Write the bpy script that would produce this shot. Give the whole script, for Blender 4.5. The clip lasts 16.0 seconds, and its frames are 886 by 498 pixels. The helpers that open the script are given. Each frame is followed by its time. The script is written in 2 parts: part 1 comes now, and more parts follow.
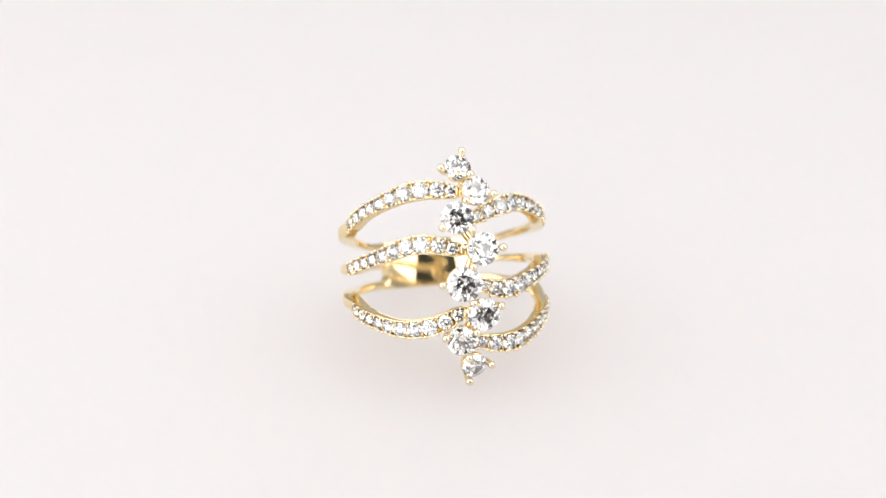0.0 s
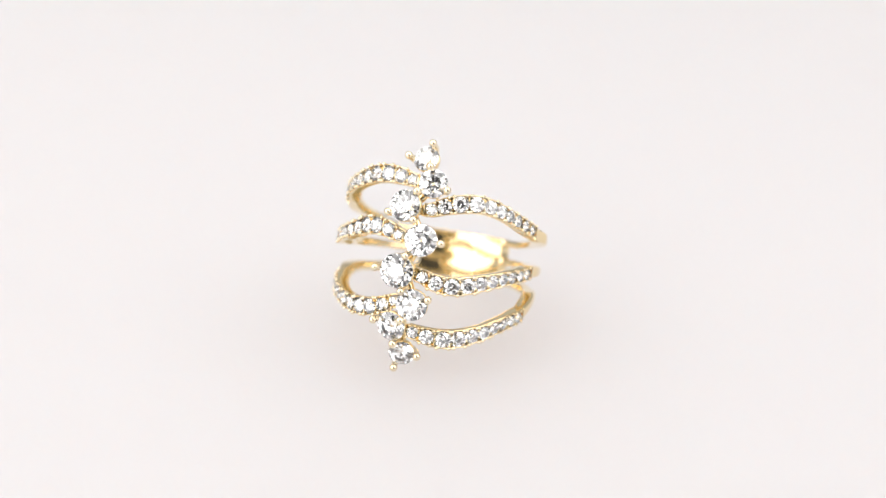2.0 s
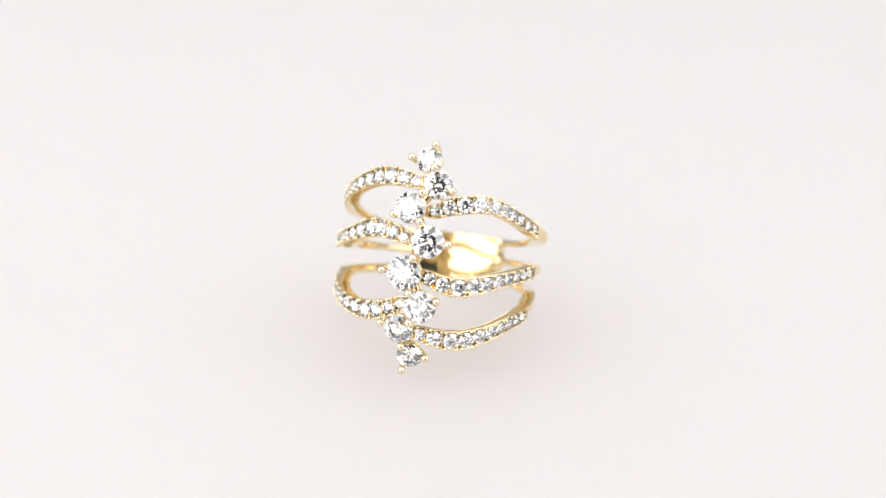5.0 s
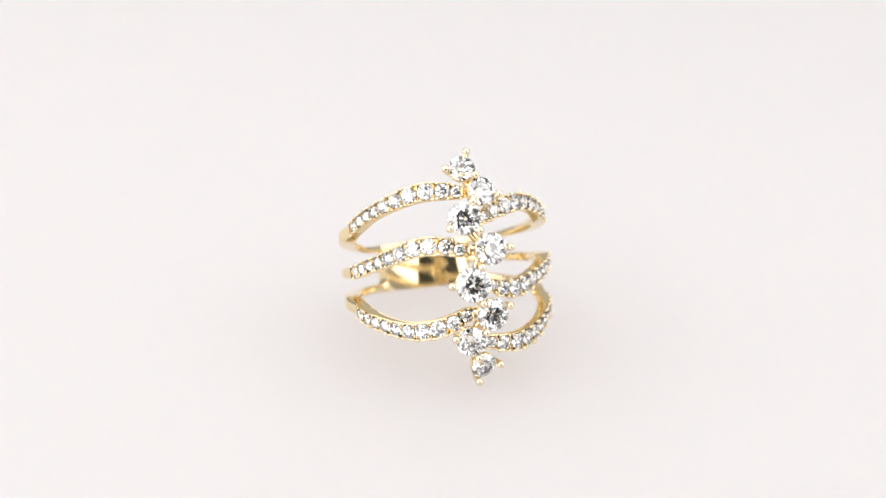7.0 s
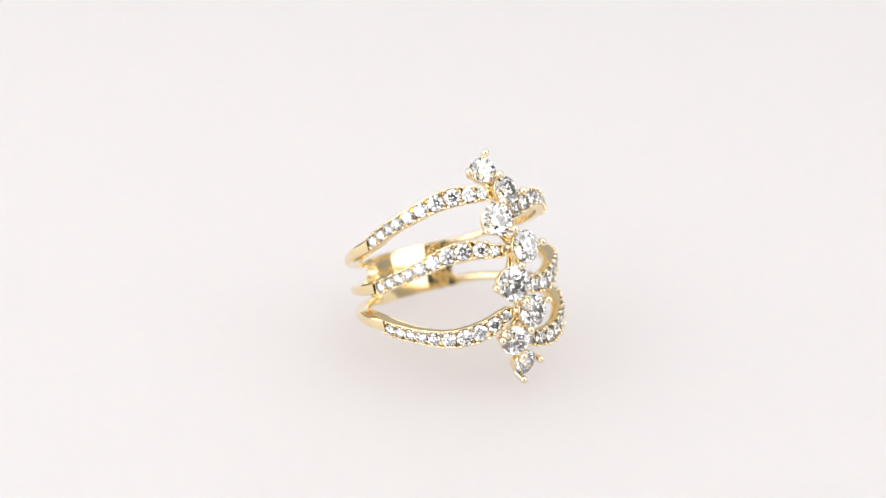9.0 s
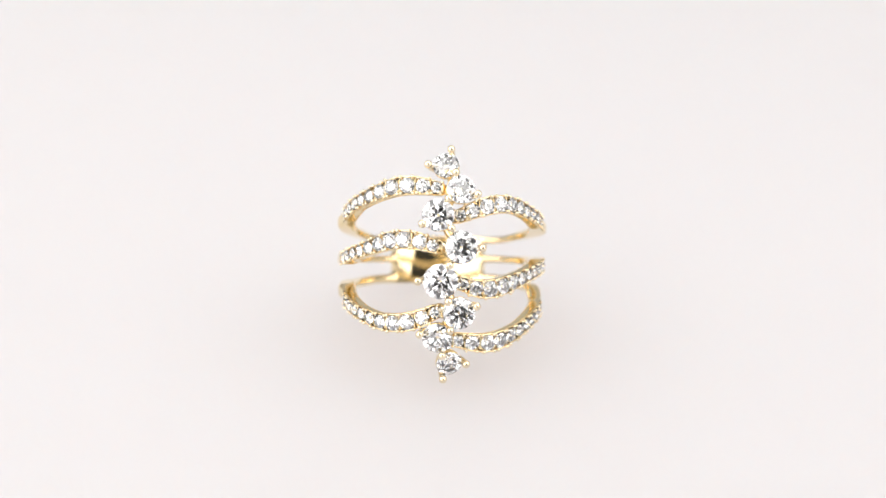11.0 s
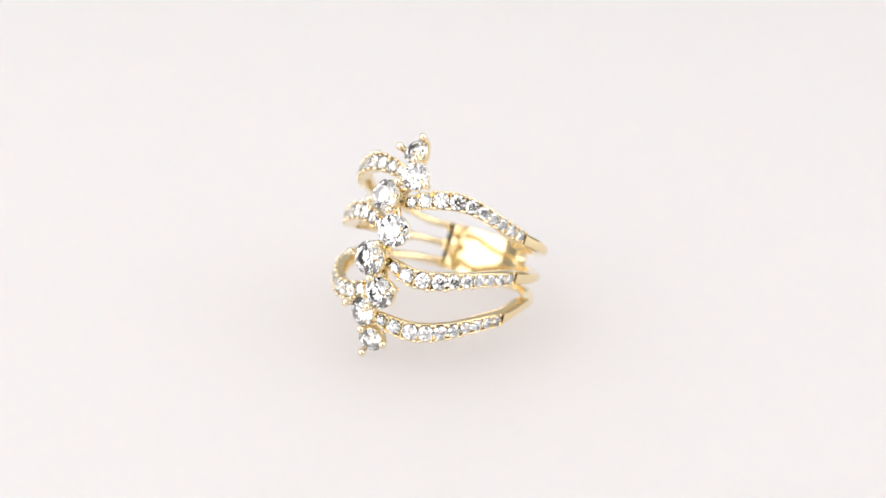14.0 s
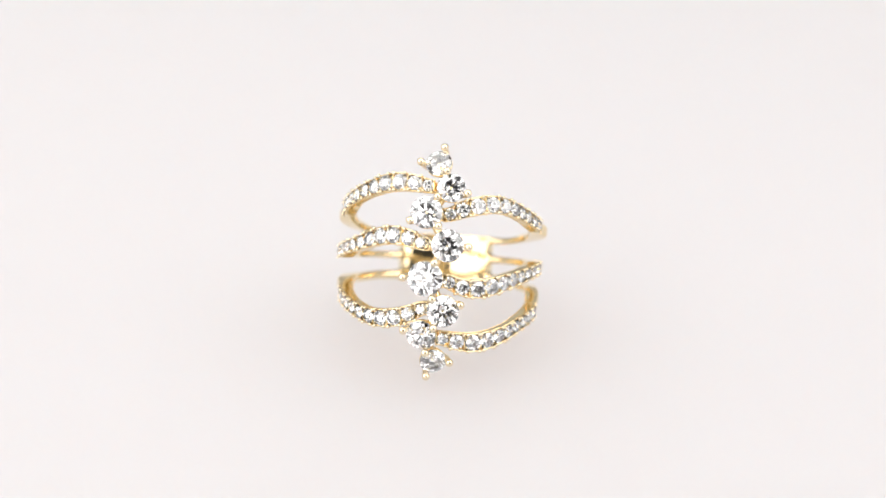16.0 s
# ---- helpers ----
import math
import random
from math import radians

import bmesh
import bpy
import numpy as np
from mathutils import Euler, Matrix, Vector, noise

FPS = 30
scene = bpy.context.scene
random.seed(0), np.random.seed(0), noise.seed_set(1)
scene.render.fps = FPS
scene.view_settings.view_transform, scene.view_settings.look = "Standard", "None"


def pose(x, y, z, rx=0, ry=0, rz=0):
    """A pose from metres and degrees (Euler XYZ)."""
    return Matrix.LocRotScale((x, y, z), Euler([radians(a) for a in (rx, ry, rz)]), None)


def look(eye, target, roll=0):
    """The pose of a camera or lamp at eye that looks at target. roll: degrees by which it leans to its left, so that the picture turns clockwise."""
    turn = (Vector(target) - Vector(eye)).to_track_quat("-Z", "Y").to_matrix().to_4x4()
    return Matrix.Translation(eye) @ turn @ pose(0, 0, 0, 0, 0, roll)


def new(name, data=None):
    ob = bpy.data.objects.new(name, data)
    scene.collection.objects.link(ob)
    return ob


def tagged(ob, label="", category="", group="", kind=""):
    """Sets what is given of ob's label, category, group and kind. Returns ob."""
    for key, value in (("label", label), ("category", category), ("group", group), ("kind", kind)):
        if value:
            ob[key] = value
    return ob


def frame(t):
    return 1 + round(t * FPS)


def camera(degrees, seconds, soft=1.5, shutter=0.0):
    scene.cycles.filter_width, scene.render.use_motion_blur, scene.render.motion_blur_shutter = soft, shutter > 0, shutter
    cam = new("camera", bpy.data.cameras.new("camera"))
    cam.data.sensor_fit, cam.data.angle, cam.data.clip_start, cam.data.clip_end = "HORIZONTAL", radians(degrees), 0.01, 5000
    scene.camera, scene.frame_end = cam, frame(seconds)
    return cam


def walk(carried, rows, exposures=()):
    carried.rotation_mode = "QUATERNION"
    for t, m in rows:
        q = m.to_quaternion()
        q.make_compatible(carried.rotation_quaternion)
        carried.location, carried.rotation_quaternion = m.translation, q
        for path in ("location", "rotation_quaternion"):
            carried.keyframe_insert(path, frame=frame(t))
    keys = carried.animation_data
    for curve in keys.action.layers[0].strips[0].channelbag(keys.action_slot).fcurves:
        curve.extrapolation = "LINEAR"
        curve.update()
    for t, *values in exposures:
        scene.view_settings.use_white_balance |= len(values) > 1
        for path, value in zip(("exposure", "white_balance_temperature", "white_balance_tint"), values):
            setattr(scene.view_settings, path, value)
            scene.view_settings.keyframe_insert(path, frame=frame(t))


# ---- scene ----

# The ring lies on its edge on a white block and is turned slowly to and fro; the camera stands still.
# Ring sizes below are in ring units of 1.07 mm (K metres).
K = 0.00107
FLOOR = -6.9          # height of the support under the axis' zero, ring units
ELEV = 25.94          # degrees by which the camera looks down
DIST = 158.62         # from the eye to the turning axis, ring units
cam = camera(30.0, 16.0, soft=1.3)
EYE = Vector((-4.68, -DIST * math.cos(radians(ELEV)), DIST * math.sin(radians(ELEV)) - FLOOR)) * K
CAM_POSE = pose(EYE.x, EYE.y, EYE.z, 90 - ELEV, -1.04, 0)
walk(cam, [(0.0, CAM_POSE), (16.0, CAM_POSE)])
cam.data.dof.use_dof = True
cam.data.dof.focus_distance = 149 * K
cam.data.dof.aperture_fstop = 14.0

# ---------------------------------------------------------------- light
world = bpy.data.worlds.new("world")
scene.world = world
world.use_nodes = True
world.node_tree.nodes["Background"].inputs["Color"].default_value = (0.9, 0.93, 1.0, 1)
world.node_tree.nodes["Background"].inputs["Strength"].default_value = 0.02
scene.view_settings.exposure = 0.0


def softbox_light(name, at, target, w, h, watts, tint=(1, 0.985, 0.97)):
    data = bpy.data.lights.new(name, "AREA")
    data.shape, data.size, data.size_y, data.energy, data.color = "RECTANGLE", w, h, watts, tint
    ob = new(name, data)
    ob.matrix_world = look(at, target)
    return ob


LAMP = 3.22           # brightness of the lamps' faces
softbox_light("top_lamp", (0, 0.12, 0.74), (0, 0.12, 0), 1.20, 0.88, LAMP * 0.45 * math.pi * 1.20 * 0.88)
softbox_light("left_lamp", (-0.275, -0.42, 0.19), (0, 0, 0.06), 0.34, 0.34, LAMP * 0.85 * math.pi * 0.34 * 0.34)
for x, y in ((-0.425, -0.12), (0.40, -0.18)):
    softbox_light("side_lamp", (x, y, 0.33), (0, 0.05, 0.02), 0.48, 0.54, LAMP * 0.8 * math.pi * 0.48 * 0.54)


# ---------------------------------------------------------------- materials
def material(name):
    m = bpy.data.materials.new(name)
    m.use_nodes = True
    n = m.node_tree.nodes
    return m, n, m.node_tree.links, n["Principled BSDF"]


def gold_material(name, colour, rough, scale):
    m, n, l, p = material(name)
    p.inputs["Metallic"].default_value = 1.0
    tc = n.new("ShaderNodeTexCoord")
    no = n.new("ShaderNodeTexNoise")
    no.inputs["Scale"].default_value, no.inputs["Detail"].default_value = scale, 4
    l.new(tc.outputs["Object"], no.inputs["Vector"])
    ramp = n.new("ShaderNodeMapRange")
    ramp.inputs["To Min"].default_value, ramp.inputs["To Max"].default_value = rough * 0.7, rough * 1.4
    l.new(no.outputs["Fac"], ramp.inputs["Value"])
    l.new(ramp.outputs["Result"], p.inputs["Roughness"])
    mix = n.new("ShaderNodeMix")
    mix.data_type = "RGBA"
    mix.inputs["A"].default_value = (*colour, 1)
    mix.inputs["B"].default_value = (colour[0], colour[1] * 0.96, colour[2] * 0.9, 1)
    l.new(no.outputs["Fac"], mix.inputs["Factor"])
    l.new(mix.outputs["Result"], p.inputs["Base Color"])
    fine = n.new("ShaderNodeTexNoise")
    fine.inputs["Scale"].default_value = scale * 9
    l.new(tc.outputs["Object"], fine.inputs["Vector"])
    bump = n.new("ShaderNodeBump")
    bump.inputs["Strength"].default_value, bump.inputs["Distance"].default_value = 0.04, 0.00002
    l.new(fine.outputs["Fac"], bump.inputs["Height"])
    l.new(bump.outputs["Normal"], p.inputs["Normal"])
    return m


GOLD = gold_material("polished_gold", (0.90, 0.76, 0.48), 0.08, 600)
GOLD_BEAD = gold_material("burnished_gold", (0.90, 0.80, 0.60), 0.09, 900)


def gem_material():
    m = bpy.data.materials.new("clear_stone")
    m.use_nodes = True
    n, l = m.node_tree.nodes, m.node_tree.links
    n.remove(n["Principled BSDF"])
    g = n.new("ShaderNodeBsdfGlass")
    g.inputs["IOR"].default_value, g.inputs["Roughness"].default_value = 2.42, 0.03
    g.inputs["Color"].default_value = (1, 1, 1, 1)
    l.new(g.outputs["BSDF"], n["Material Output"].inputs["Surface"])
    return m


GEM = gem_material()


def white_surface(name, colour, rough, spec):
    m, n, l, p = material(name)
    p.inputs["Roughness"].default_value = rough
    p.inputs["Specular IOR Level"].default_value = spec
    tc = n.new("ShaderNodeTexCoord")
    big = n.new("ShaderNodeTexNoise")
    big.inputs["Scale"].default_value, big.inputs["Detail"].default_value = 9, 3
    l.new(tc.outputs["Object"], big.inputs["Vector"])
    mix = n.new("ShaderNodeMix")
    mix.data_type = "RGBA"
    mix.inputs["A"].default_value = (*colour, 1)
    mix.inputs["B"].default_value = (*[c * 0.985 for c in colour], 1)
    l.new(big.outputs["Fac"], mix.inputs["Factor"])
    l.new(mix.outputs["Result"], p.inputs["Base Color"])
    fine = n.new("ShaderNodeTexNoise")
    fine.inputs["Scale"].default_value = 1500
    l.new(tc.outputs["Object"], fine.inputs["Vector"])
    bump = n.new("ShaderNodeBump")
    bump.inputs["Strength"].default_value, bump.inputs["Distance"].default_value = 0.03, 0.00003
    l.new(fine.outputs["Fac"], bump.inputs["Height"])
    l.new(bump.outputs["Normal"], p.inputs["Normal"])
    return m


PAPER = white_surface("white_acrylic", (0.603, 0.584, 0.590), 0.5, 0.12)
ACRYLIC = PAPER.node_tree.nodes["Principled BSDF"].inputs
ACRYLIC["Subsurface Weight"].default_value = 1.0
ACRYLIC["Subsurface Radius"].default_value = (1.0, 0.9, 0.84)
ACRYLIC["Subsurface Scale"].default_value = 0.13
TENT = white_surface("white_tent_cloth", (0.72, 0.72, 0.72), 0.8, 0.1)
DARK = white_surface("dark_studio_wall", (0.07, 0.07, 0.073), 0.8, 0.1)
# in-between grey for unseen walls, chosen by what gold and stones should mirror
GREY = white_surface("grey_reflection_wall", (0.55, 0.55, 0.55), 0.8, 0.1)


# ---------------------------------------------------------------- mesh helpers
def link_mesh(name, bm, mat, smooth=True):
    bmesh.ops.recalc_face_normals(bm, faces=bm.faces)
    me = bpy.data.meshes.new(name)
    bm.to_mesh(me)
    bm.free()
    me.materials.append(mat)
    for f in me.polygons:
        f.use_smooth = smooth
    return me


def part(name, me, parent, label=""):
    ob = new(name, me)
    ob.parent = parent
    return tagged(ob, label)


def setting_piece(name, me, label, category):
    return tagged(new(name, me), label, category, "", "structure")


def grid_faces(bm, rings, closed=True, caps=True):
    """Skin a list of vertex rings."""
    rows = [[bm.verts.new(v) for v in r] for r in rings]
    n = len(rows[0])
    for a, b in zip(rows, rows[1:]):
        for i in range(n if closed else n - 1):
            j = (i + 1) % n
            bm.faces.new((a[i], a[j], b[j], b[i]))
    if caps:
        for cap in (bm.faces.new(rows[0]), bm.faces.new(rows[-1])):
            for e in cap.edges:
                e.smooth = False


# ---------------------------------------------------------------- setting
def box_wall(name, x0, x1, y0, y1, z0, z1, mat, label):
    bm = bmesh.new()
    bmesh.ops.create_cube(bm, size=1.0)
    for v in bm.verts:
        v.co = Vector(((x0 + x1) / 2 + v.co.x * (x1 - x0), (y0 + y1) / 2 + v.co.y * (y1 - y0), (z0 + z1) / 2 + v.co.z * (z1 - z0)))
    return setting_piece(name, link_mesh(name, bm, mat, False), label, "wall")


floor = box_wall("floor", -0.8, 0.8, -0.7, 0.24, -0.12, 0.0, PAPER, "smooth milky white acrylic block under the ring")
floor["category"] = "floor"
# unseen side walls, added and toned to brighten the stones' reflections
box_wall("wall_west", -0.82, -0.802, -0.73, 0.60, -0.14, 0.85, GREY, "unseen plain grey side wall added for the ring's reflections")
box_wall("wall_east", 0.802, 0.82, -0.73, 0.60, -0.14, 0.85, GREY, "unseen plain grey side wall added for the ring's reflections")
box_wall("ceiling", -0.82, 0.82, -0.73, 0.62, 0.852, 0.87, TENT, "plain white cloth roof over the set")


# unseen back wall, added and toned so the band's inner flanks mirror lighter
box_wall("wall_north", -0.82, 0.82, 0.602, 0.62, -0.14, 0.85, GREY, "unseen plain grey back wall added for the ring's reflections")
box_wall("base", -0.82, 0.82, -0.73, 0.62, -0.16, -0.142, DARK, "dark plain surface below the block")["category"] = "floor"
box_wall("wall_outer", -0.82, 0.82, -0.75, -0.732, -0.14, 0.87, DARK, "dark plain wall behind the camera")

# ---------------------------------------------------------------- the ring
SIDE = (-1, 1)
STONE_SIZE = (1.09, 1.36, 1.50, 1.46, 1.33, 1.21, 1.12, 1.08, 1.06, 1.03)
# each arm: side, how far it bulges at the front, how far its radius differs, where it ends beside the column,
# then the degrees and heights of its ten stones
ARMS = {
    "upper_left": (-1, 0.05, -0.11, -1.5, [(5.9, 6.03), (13.8, 6.21), (23.3, 6.27), (33.2, 6.08), (42.0, 5.7), (50.1, 5.29), (57.3, 4.88), (63.5, 4.52), (69.6, 4.09), (76.2, 3.66)], (5.76, 3.33)),
    "middle_left": (-1, 0.5, 0.19, -3.0, [(7.6, 0.84), (14.7, 1.18), (24.0, 1.36), (32.7, 1.23), (41.1, 0.88), (48.9, 0.54), (56.0, 0.22), (62.4, -0.01), (68.7, -0.27), (75.3, -0.51)], (0.59, -0.59)),
    "lower_left": (-1, 0.05, -0.10, -3.0, [(6.4, -5.2), (14.0, -5.73), (23.1, -6.14), (32.1, -6.29), (41.2, -6.22), (49.5, -5.94), (56.8, -5.58), (63.5, -5.23), (70.2, -4.85), (76.9, -4.5)], (-4.83, -4.16)),
    "upper_right": (1, 0.05, -0.06, 0.0, [(7.3, 3.56), (14.3, 4.0), (23.3, 4.39), (32.6, 4.6), (41.4, 4.52), (48.9, 4.25), (55.2, 3.93), (61.4, 3.59), (68.3, 3.22), (75.7, 2.89)], (3.24, 2.64)),
    "middle_right": (1, 0.5, 0.07, 1.0, [(8.2, -2.59), (15.6, -3.0), (24.7, -3.1), (33.9, -2.87), (42.0, -2.54), (49.3, -2.22), (56.1, -1.92), (62.5, -1.66), (69.1, -1.44), (75.5, -1.22)], (-2.10, -1.06)),
    "lower_right": (1, 0.05, -0.19, 2.5, [(6.4, -7.81), (14.8, -8.03), (24.8, -8.09), (33.8, -7.87), (42.2, -7.46), (49.7, -7.02), (56.3, -6.52), (62.6, -6.09), (69.1, -5.68), (75.6, -5.34)], (-7.53, -5.02)),
}
R_IN, R_OUT = 8.15, 9.2
PLATE_AT = 152.5
STRAND_H = (1.00, -0.92, -2.84)     # where the three strands meet the solid back
STRAND_W = 0.66


def band_radii(d, out=0.0, extra=0.0):
    """Inner and outer radius of the plain band, which stands further out at the back."""
    u = min(1.0, max(0.0, (d - 84) / 56))
    u = u * u * (3 - 2 * u)
    v = min(1.0, max(0.0, (d - 81) / 14))
    v = v * v * (3 - 2 * v)
    return R_IN + 0.65 * u, R_OUT + (0.36 + extra) * (1 - v) + 0.42 * v + 0.48 * u + out * v * (1 - u)


def curve_through(points):
    """A smooth function through (angle, height) pairs."""
    xs, ys = np.array([p[0] for p in points], float), np.array([p[1] for p in points], float)
    d = np.gradient(ys, xs)

    def f(x):
        i = int(np.clip(np.searchsorted(xs, x) - 1, 0, len(xs) - 2))
        h = xs[i + 1] - xs[i]
        u = (x - xs[i]) / h
        return float((2 * u**3 - 3 * u**2 + 1) * ys[i] + (u**3 - 2 * u**2 + u) * h * d[i] + (3 * u**2 - 2 * u**3) * ys[i + 1] + (u**3 - u**2) * h * d[i + 1])
    return f


def on_ring(side, deg, r, h):
    a = radians(side * deg)
    dome = 0.024 * min(1.0, max(0.0, (125 - deg) / 40))    # the arms lean as on a dome, away from the middle
    h *= 1 - dome * (9.4 - r)
    return Vector((r * math.sin(a), -r * math.cos(a), h)) * K


def rounded(lo, hi, rin, rout, c_in, c_out):
    """A rounded section in (height, radius), anticlockwise; the outer corners take c_out."""
    pts = []
    for h, r, sh, sr, c in ((lo, rin, 1, 1, c_in), (hi, rin, -1, 1, c_in), (hi, rout, -1, -1, c_out), (lo, rout, 1, -1, c_out)):
        c = min(c, (hi - lo) * 0.49, (rout - rin) * 0.49)
        arc = [(h + sh * c * (1 - math.sin(a)), r + sr * c * (1 - math.cos(a))) for a in (0, math.pi / 8, math.pi / 4, 3 * math.pi / 8, math.pi / 2)]
        pts += arc if (sh > 0) == (sr < 0) else arc[::-1]
    return pts


def ribbon(bm, side, degs, edges, radii, c_in=0.3, c_out=0.14, trough=None):
    """A band along the turn; trough gives the depth of a groove down its outer face."""
    rings = []
    for d in degs:
        lo, hi = edges(d)
        ri, ro = radii(d)
        sec = rounded(lo, hi, ri, ro, c_in(d) if callable(c_in) else c_in, c_out)
        if trough:
            lip, deep = 0.13, trough(d)
            sec = sec[:15] + [(hi - lip, ro - 0.01), (hi - lip - 0.07, ro - deep), (lo + lip + 0.07, ro - deep), (lo + lip, ro - 0.01)] + sec[15:]
        rings.append([on_ring(side, d, r, h) for h, r in sec])
    grid_faces(bm, rings)


def lift(bump, d):
    """How far the outer face stands out: over the middle of the front, and a little at the flanks."""
    u = min(1.0, max(0.0, (d - 40) / 35.0))
    return bump * math.exp(-(d / 26.0) ** 2) + 0.34 * u * u * (3 - 2 * u)


def brilliant(dia):
    """A round brilliant cut, table up along z, girdle at z = 0."""
    R = dia / 2
    bm = bmesh.new()
    P = lambda ang, r, z: bm.verts.new((R * r * math.cos(radians(ang)), R * r * math.sin(radians(ang)), R * z))
    table = [P(45 * k, 0.56, 0.32) for k in range(8)]
    star = [P(45 * k + 22.5, 0.80, 0.198) for k in range(8)]
    gu = [P(22.5 * k, 1.0, 0.025) for k in range(16)]
    gl = [P(22.5 * k, 1.0, -0.025) for k in range(16)]
    pav = [P(45 * k + 22.5, 0.24, -0.915 + 0.89 * 0.24 * 0.924) for k in range(8)]
    cul = P(0, 0, -0.915)
    F = bm.faces.new
    F(table)
    for k in range(8):
        j = (k + 1) % 8
        F((table[k], star[k], table[j]))
        F((table[k], star[k - 1], gu[2 * k], star[k]))
        F((star[k], gu[2 * k], gu[2 * k + 1]))
        F((star[k], gu[2 * k + 1], gu[(2 * k + 2) % 16]))
        F((pav[k], gl[2 * k + 1], gl[2 * k]))
        F((pav[k], gl[(2 * k + 2) % 16], gl[2 * k + 1]))
        F((cul, pav[k - 1], gl[2 * k], pav[k]))
    for k in range(16):
        j = (k + 1) % 16
        F((gu[k], gu[j], gl[j], gl[k]))
    return link_mesh("gem", bm, GEM, False)


def facing(p, n, spin=0.0):
    """A pose at p with z along n."""
    return Matrix.Translation(p) @ Vector(n).to_track_quat("Z", "Y").to_matrix().to_4x4() @ pose(0, 0, 0, 0, 0, spin)


ring = tagged(new("ring"), "polished yellow gold ring with winding arms of small clear stones", "ring")

# back of the ring: six smooth strands running into one solid plate
slot = (STRAND_H[0] - STRAND_H[1] - STRAND_W) / 2
CURVES = {}
for name, (side, bump, extra, first, stones, tails) in ARMS.items():
    CURVES[name] = curve_through([(-4, tails[0])] + stones + [(82, tails[1])])


# how far each strand swings out beside its arm
SWING = {"upper_left": 0.36, "middle_left": 0.34, "lower_left": 0.30, "upper_right": 0.42, "middle_right": 0.12, "lower_right": -0.15}


def strand(name, row):
    side, bump, extra, first, stones, tails = ARMS[name]
    keep = (0.62, 0.5, 0.42)[row]
    f = CURVES[name]
    root = 1.18 * math.hypot(1, (f(81.5) - f(80.5)) / (radians(1.0) * 9.3))
    mid = curve_through(stones[-3:] + [(82, tails[1]), (100, keep * tails[1] + (1 - keep) * STRAND_H[row]), (122, keep * 0.45 * tails[1] + (1 - keep * 0.45) * STRAND_H[row]), (140, STRAND_H[row]), (160, STRAND_H[row])])

    def edges(d):
        m, w = mid(d), STRAND_W + (root - STRAND_W) * max(0.0, (130 - d) / 49)
        lo, hi = m - w / 2, m + w / 2
        gap = (PLATE_AT - d) * math.pi / 180 * 9.4
        g = slot if gap > slot else math.sqrt(max(0.0, slot**2 - (slot - max(gap, 0)) ** 2))
        if row == 2:
            lo -= 0.2 * min(1.0, max(0.0, (d - 90) / 50))
        if row > 0:
            hi += slot - g
        if row < 2:
            lo -= slot - g
        return lo, hi
    bm = bmesh.new()
    degs = [81.3 + i * 2 for i in range(33)] + [147.9 + 0.23 * i for i in range(21)]
    ribbon(bm, side, [d for d in degs if d <= PLATE_AT], edges, lambda d: band_radii(d, SWING[name], extra), lambda d: 0.58 - 0.48 * min(1.0, max(0.0, (d - 147) / 5)), 0.3)
    return part("strand", link_mesh("strand", bm, GOLD), ring)


for name in ARMS:
    strand(name, ("upper", "middle", "lower").index(name.split("_")[0]))
bm = bmesh.new()
ribbon(bm, 1, [152.4 + i * 55.2 / 40 for i in range(41)], lambda d: (STRAND_H[2] - STRAND_W / 2 - 0.2, STRAND_H[0] + STRAND_W / 2), lambda d: band_radii(150), 0.10, 0.3)
part("back_plate", link_mesh("back_plate", bm, GOLD), ring, "solid polished gold plate at the back")


def bead(bm, p, n, r, squash=1.0):
    m = facing(p, n) @ Matrix.Diagonal((r, r, r * squash, 1))
    bmesh.ops.create_icosphere(bm, subdivisions=2, radius=1.0, matrix=m)


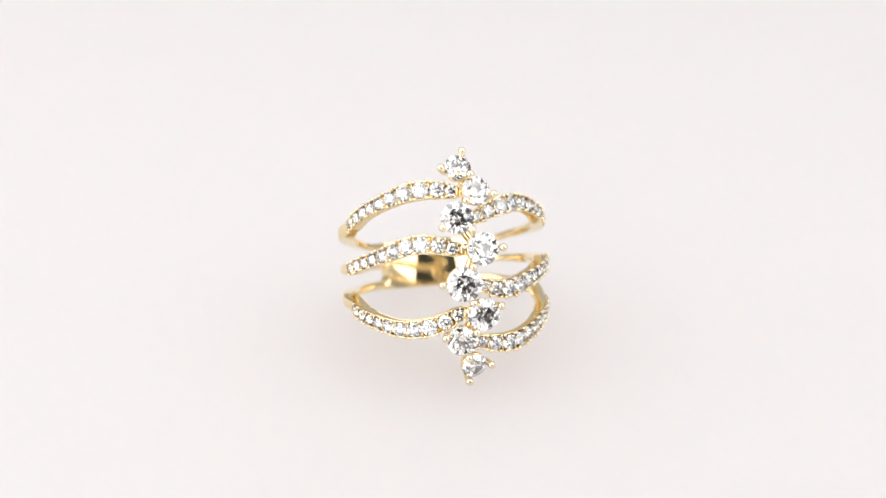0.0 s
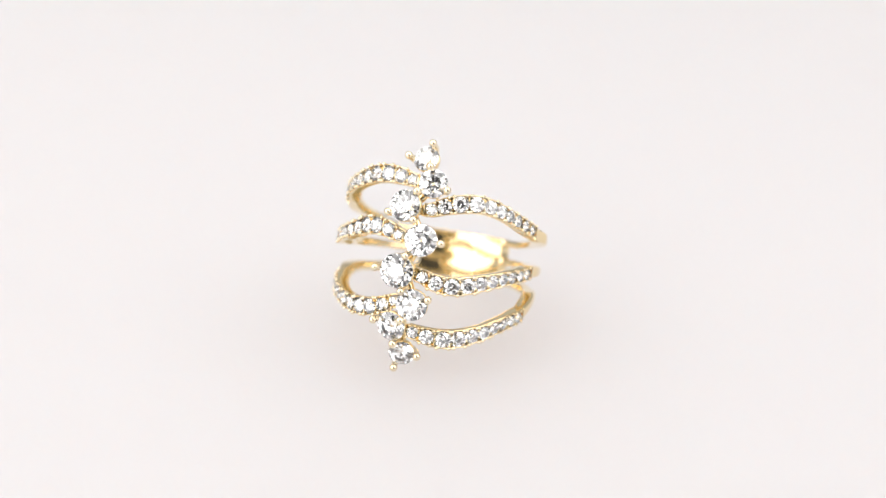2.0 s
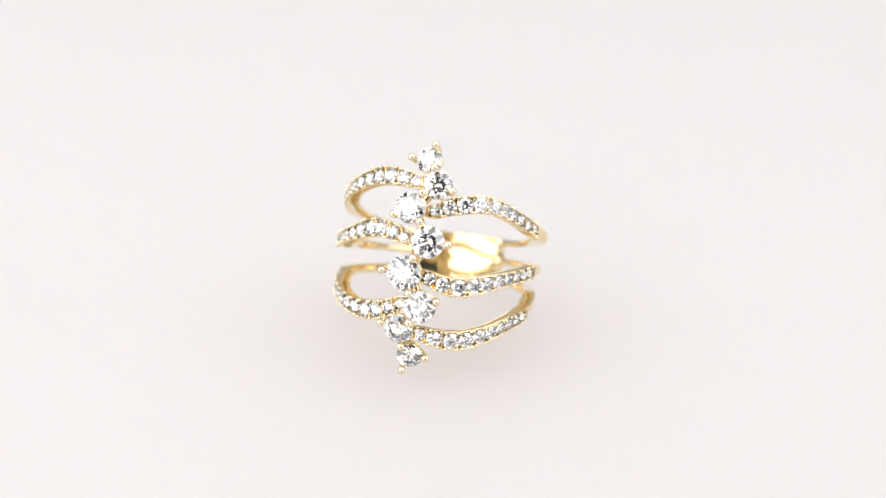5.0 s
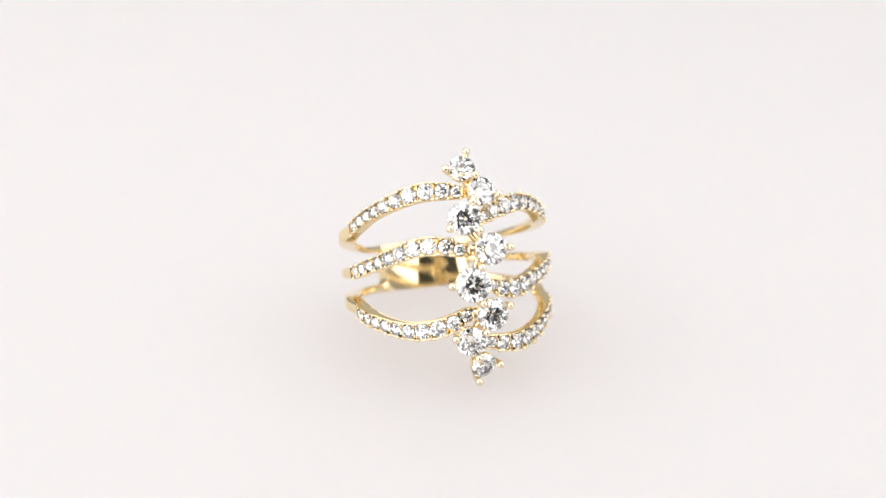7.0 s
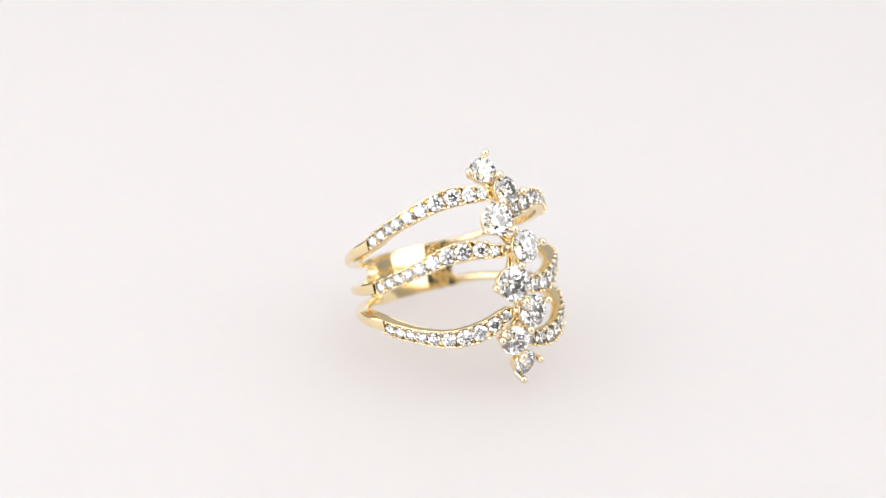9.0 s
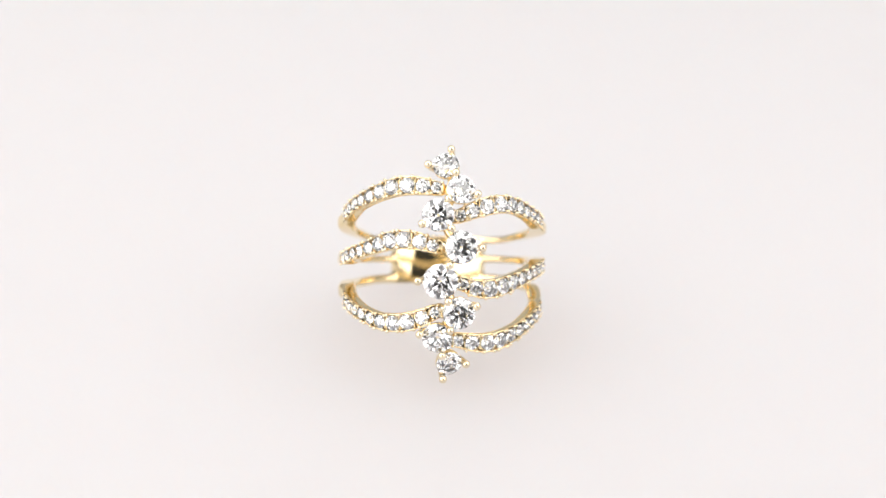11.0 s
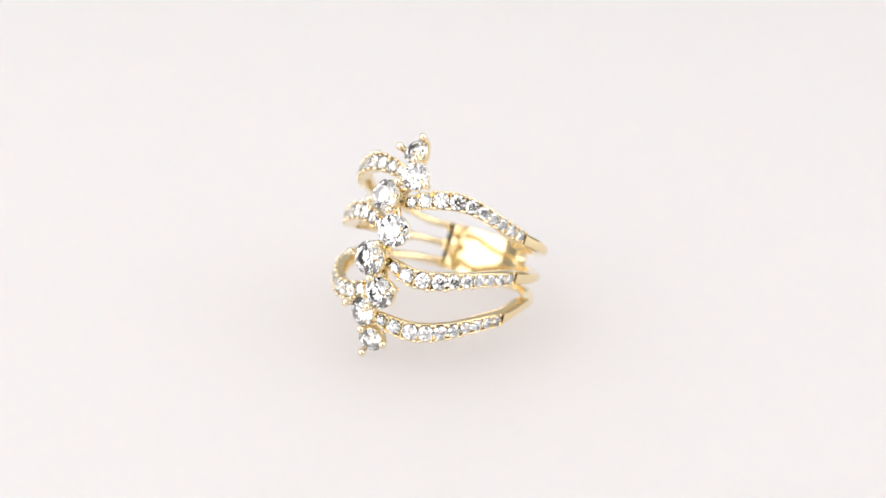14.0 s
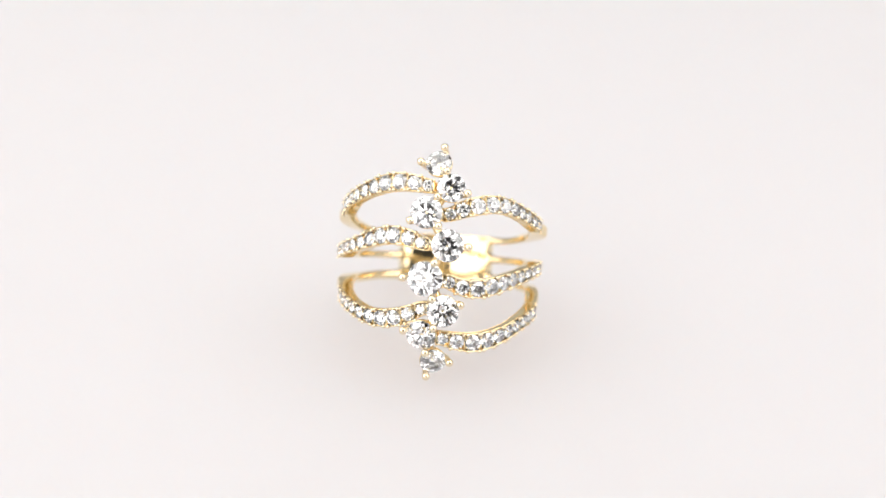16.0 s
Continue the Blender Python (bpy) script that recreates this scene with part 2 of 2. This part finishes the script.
def arm(name):
    side, bump, extra, first, stones, tails = ARMS[name]
    mid, r_out = CURVES[name], R_OUT + extra
    sizes = curve_through([(-4, 0.7)] + [(d, s) for (d, h), s in zip(stones, STONE_SIZE)] + [(82, 0.92)])

    def slope(d):
        return (mid(d + 0.5) - mid(d - 0.5)) / (radians(1.0) * 9.3)

    def edges(d):
        w = (sizes(d) + 0.24) * math.sqrt(1 + slope(d) ** 2)
        if d < 4:
            w *= 0.72 + 0.07 * max(d, -4)
        return mid(d) - w / 2, mid(d) + w / 2
    bm = bmesh.new()
    ribbon(bm, side, [first + i * (81.4 - first) / 120 for i in range(121)], edges, lambda d: (R_IN + bump * math.exp(-(d / 26.0) ** 2) * 0.7, r_out + lift(bump, d)), 0.55, 0.10,
           lambda d: 0.05 + 0.46 * sizes(d) * min(1.0, max(0.0, (d - 1) / 4)) * min(1.0, max(0.0, (81 - d) / 1.5)))
    # the small raised bar that ends the row of stones
    ribbon(bm, side, [80.6, 80.8, 81.1, 81.3], edges, lambda d: (r_out - 0.1, r_out + 0.44), 0.05, 0.08)
    # thin saddles across the groove between neighbouring stones
    for (a, _), (b, _) in zip(stones, stones[1:]):
        c, top = (a + b) / 2, r_out + lift(bump, (a + b) / 2)
        w = sizes(c) / 2 * math.sqrt(1 + slope(c) ** 2)
        ribbon(bm, side, [c - 0.4, c - 0.2, c + 0.2, c + 0.4], lambda d: (mid(d) - w, mid(d) + w), lambda d: (top - 0.6, top + 0.02 - 0.25 * abs(d - c)), 0.02, 0.04)
    # the polished crest where it meets the column
    swell = lambda d: math.sin(math.pi * (d - 1.5) / 2.5)
    ribbon(bm, side, [1.75 + 0.25 * i for i in range(9)], lambda d: (mid(3) - 0.45 * swell(d), mid(3) + 0.45 * swell(d)),
           lambda d: (r_out - 0.3, r_out + lift(bump, 3) + 0.05 + 0.12 * swell(d)), 0.1, 0.1)
    ob = part("arm", link_mesh("arm", bm, GOLD), ring, "winding gold arm set with small clear stones")
    beads = bmesh.new()
    for i, ((d, h), s) in enumerate(zip(stones, STONE_SIZE)):
        r = r_out + lift(bump, d) + 0.04
        n = (on_ring(side, d, 10, h) - on_ring(side, d, 9, h)).normalized()
        g = part("gem", GEMS[s], ob)
        g.matrix_basis = facing(on_ring(side, d, r, h), n, 17 * i)
        g.visible_shadow = False
        # burnished beads at the four corners of each stone
        k = math.sqrt(1 + slope(d) ** 2)
        for e in (-1, 1):
            for f in (-1, 1):
                u, v = 0.38 * s * f, e * (s * 0.5 + 0.01)
                along, across = (u - v * slope(d)) / k, (v + u * slope(d)) / k
                dd = d + along / 9.3 * 180 / math.pi
                bead(beads, on_ring(side, dd, r + 0.085, h + across), n, 0.13 * s * K)
    part("bead_trim", link_mesh("bead_trim", beads, GOLD_BEAD), ob, "tiny gold beads gripping the stones")["kind"] = "stuff"
    return ob


GEMS = {s: brilliant(s * K) for s in sorted(set(STONE_SIZE))}
for name in ARMS:
    arm(name)

# the column of larger stones: centre, outward direction, radius, prong tips of its own
COLUMN = [
    ((-0.2, -9.08, 8.2), (-0.15, -0.91, 0.39), 1.22, ((0.33, -8.96, 9.5), (-1.75, -9.04, 8.13), (0.7, -10.05, 7.39))),
    ((1.27, -10.29, 5.96), (0.2, -0.96, 0.19), 1.32, ((0.02, -10.81, 5.04), (2.68, -10.29, 5.47))),
    ((-0.96, -11.23, 3.66), (-0.12, -0.98, 0.13), 1.47, ((-2.33, -11.03, 2.81), (0.25, -11.47, 2.42))),
    ((1.27, -11.66, 0.73), (0.17, -0.98, 0.03), 1.49, ((3.05, -11.15, 0.68), (0.09, -11.66, -0.86), (-0.15, -10.6, 0.9))),
    ((-0.73, -11.6, -2.37), (-0.08, -0.99, -0.09), 1.60, ((-2.72, -11.31, -2.3), (0.0, -11.35, -4.1))),
    ((1.04, -11.0, -5.25), (0.07, -0.99, -0.13), 1.47, ((2.55, -11.0, -4.52), (0.22, -10.83, -6.73), (-0.25, -10.1, -4.8))),
    ((-0.97, -10.05, -7.6), (-0.16, -0.94, -0.29), 1.38, ((-2.51, -10.21, -7.11), (-0.46, -9.85, -9.05))),
    ((0.3, -9.1, -10.0), (0.18, -0.87, -0.46), 1.2, ((1.75, -9.01, -9.89), (-0.31, -8.82, -11.26))),
]


def tube(bm, path, radii, seg=12):
    """A round tube along a path of points, closed by a dome at its end."""
    path = [Vector(p) for p in path]
    rings = []
    for i, p in enumerate(path):
        t = (path[min(i + 1, len(path) - 1)] - path[max(i - 1, 0)]).normalized()
        q = t.to_track_quat("Z", "Y")
        rings.append([p + q @ Vector((radii[i] * math.cos(a), radii[i] * math.sin(a), 0)) for a in (2 * math.pi * k / seg for k in range(seg))])
    grid_faces(bm, rings)


def large_setting(centre, n, R, tips):
    c, n = Vector(centre), Vector(n).normalized()
    girdle = c - n * 0.34 * R
    # tapered cup under the girdle
    def hoop(prof):
        bm = bmesh.new()
        m = facing(girdle * K, n)
        rows = [[bm.verts.new(m @ (Vector((r * math.cos(a), r * math.sin(a), z)) * R * K)) for r, z in prof] for a in (2 * math.pi * k / 36 for k in range(36))]
        for i in range(36):
            a, b = rows[i], rows[(i + 1) % 36]
            for k in range(len(prof)):
                j = (k + 1) % len(prof)
                bm.faces.new((a[k], a[j], b[j], b[k]))
        return bm
    holder = part("setting", link_mesh("setting", hoop([(0.97, -0.06), (1.0, -0.14), (0.985, -0.34), (0.90, -0.62), (0.74, -0.92), (0.56, -1.12), (0.40, -1.16), (0.30, -1.10), (0.42, -0.92), (0.66, -0.52), (0.84, -0.22), (0.92, -0.10)]), GOLD), ring, "gold claw seat holding a large round clear stone")
    g = part("gem", brilliant(2 * R * K), holder, "large round brilliant-cut clear stone")
    g.matrix_basis = facing(girdle * K, n, 11 * R * 10)
    g.visible_shadow = False
    for tip in tips:
        tip = Vector(tip)
        out = tip - c
        out = (out - n * out.dot(n)).normalized()
        foot = girdle - n * 1.05 * R + out * 0.45 * R
        knee = girdle - n * 0.25 * R + out * (R + 0.10)
        end = tip - n * 0.04
        pb = bmesh.new()
        path = [foot.lerp(knee, u) for u in (0, 0.35, 0.7)] + [knee.lerp(end, u) for u in (0.1, 0.5, 1.0)]
        tube(pb, [p * K for p in path], [0.34 * K, 0.33 * K, 0.32 * K, 0.31 * K, 0.30 * K, 0.29 * K])
        bmesh.ops.create_uvsphere(pb, u_segments=16, v_segments=10, radius=0.37 * K, matrix=Matrix.Translation((tip - n * 0.05) * K))
        part("prong", link_mesh("prong", pb, GOLD_BEAD), holder)


for args in COLUMN:
    large_setting(*args)

# the rail that carries the column, winding behind the stones
bm = bmesh.new()
feet = []
for c, n, R, tips in COLUMN:
    feet.append(Vector(c) - Vector(n).normalized() * (R * 1.42))
path = []
for i in range(len(feet) - 1):
    for u in (0, 0.25, 0.5, 0.75):
        path.append(feet[i].lerp(feet[i + 1], u))
path.append(feet[-1])
tube(bm, [p * K for p in path], [0.38 * K] * len(path))
part("rail", link_mesh("rail", bm, GOLD), ring)


# ---------------------------------------------------------------- what moves
REST = Matrix.Translation(Vector((-3.288, -1.623, 7.144)) * K) @ Matrix.Rotation(radians(-4.602), 4, "Y") @ Matrix.Rotation(radians(-24.000), 4, "X") @ Matrix.Rotation(radians(12.048), 4, "Z")
START, LOW, HIGH, RATE = 1.35, -49.24, 28.15, 14.97    # the table swings to and fro at an even rate, degrees and degrees a second
FIRST, SPAN = (START - LOW) / RATE, (HIGH - LOW) / RATE


def turn(t):
    """The table's angle at t seconds, its reversals slightly softened."""
    u = abs((t - FIRST) % (2 * SPAN))
    u = min(u, 2 * SPAN - u)
    soft = 0.05
    ends = min(u, SPAN - u)
    give = 0.5 * (soft - ends) ** 2 / (2 * soft) if ends < soft else 0.0
    return LOW + RATE * (u + (give if u < SPAN / 2 else -give))


TURN_TIMES = sorted([0.5 * i for i in range(33)] + [FIRST + k * SPAN + d for k in range(3) for d in (-0.1, -0.0333, 0, 0.0333, 0.1)])


def motions():
    walk(ring, [(t, Matrix.Rotation(radians(turn(t)), 4, "Z") @ REST) for t in TURN_TIMES])


motions()
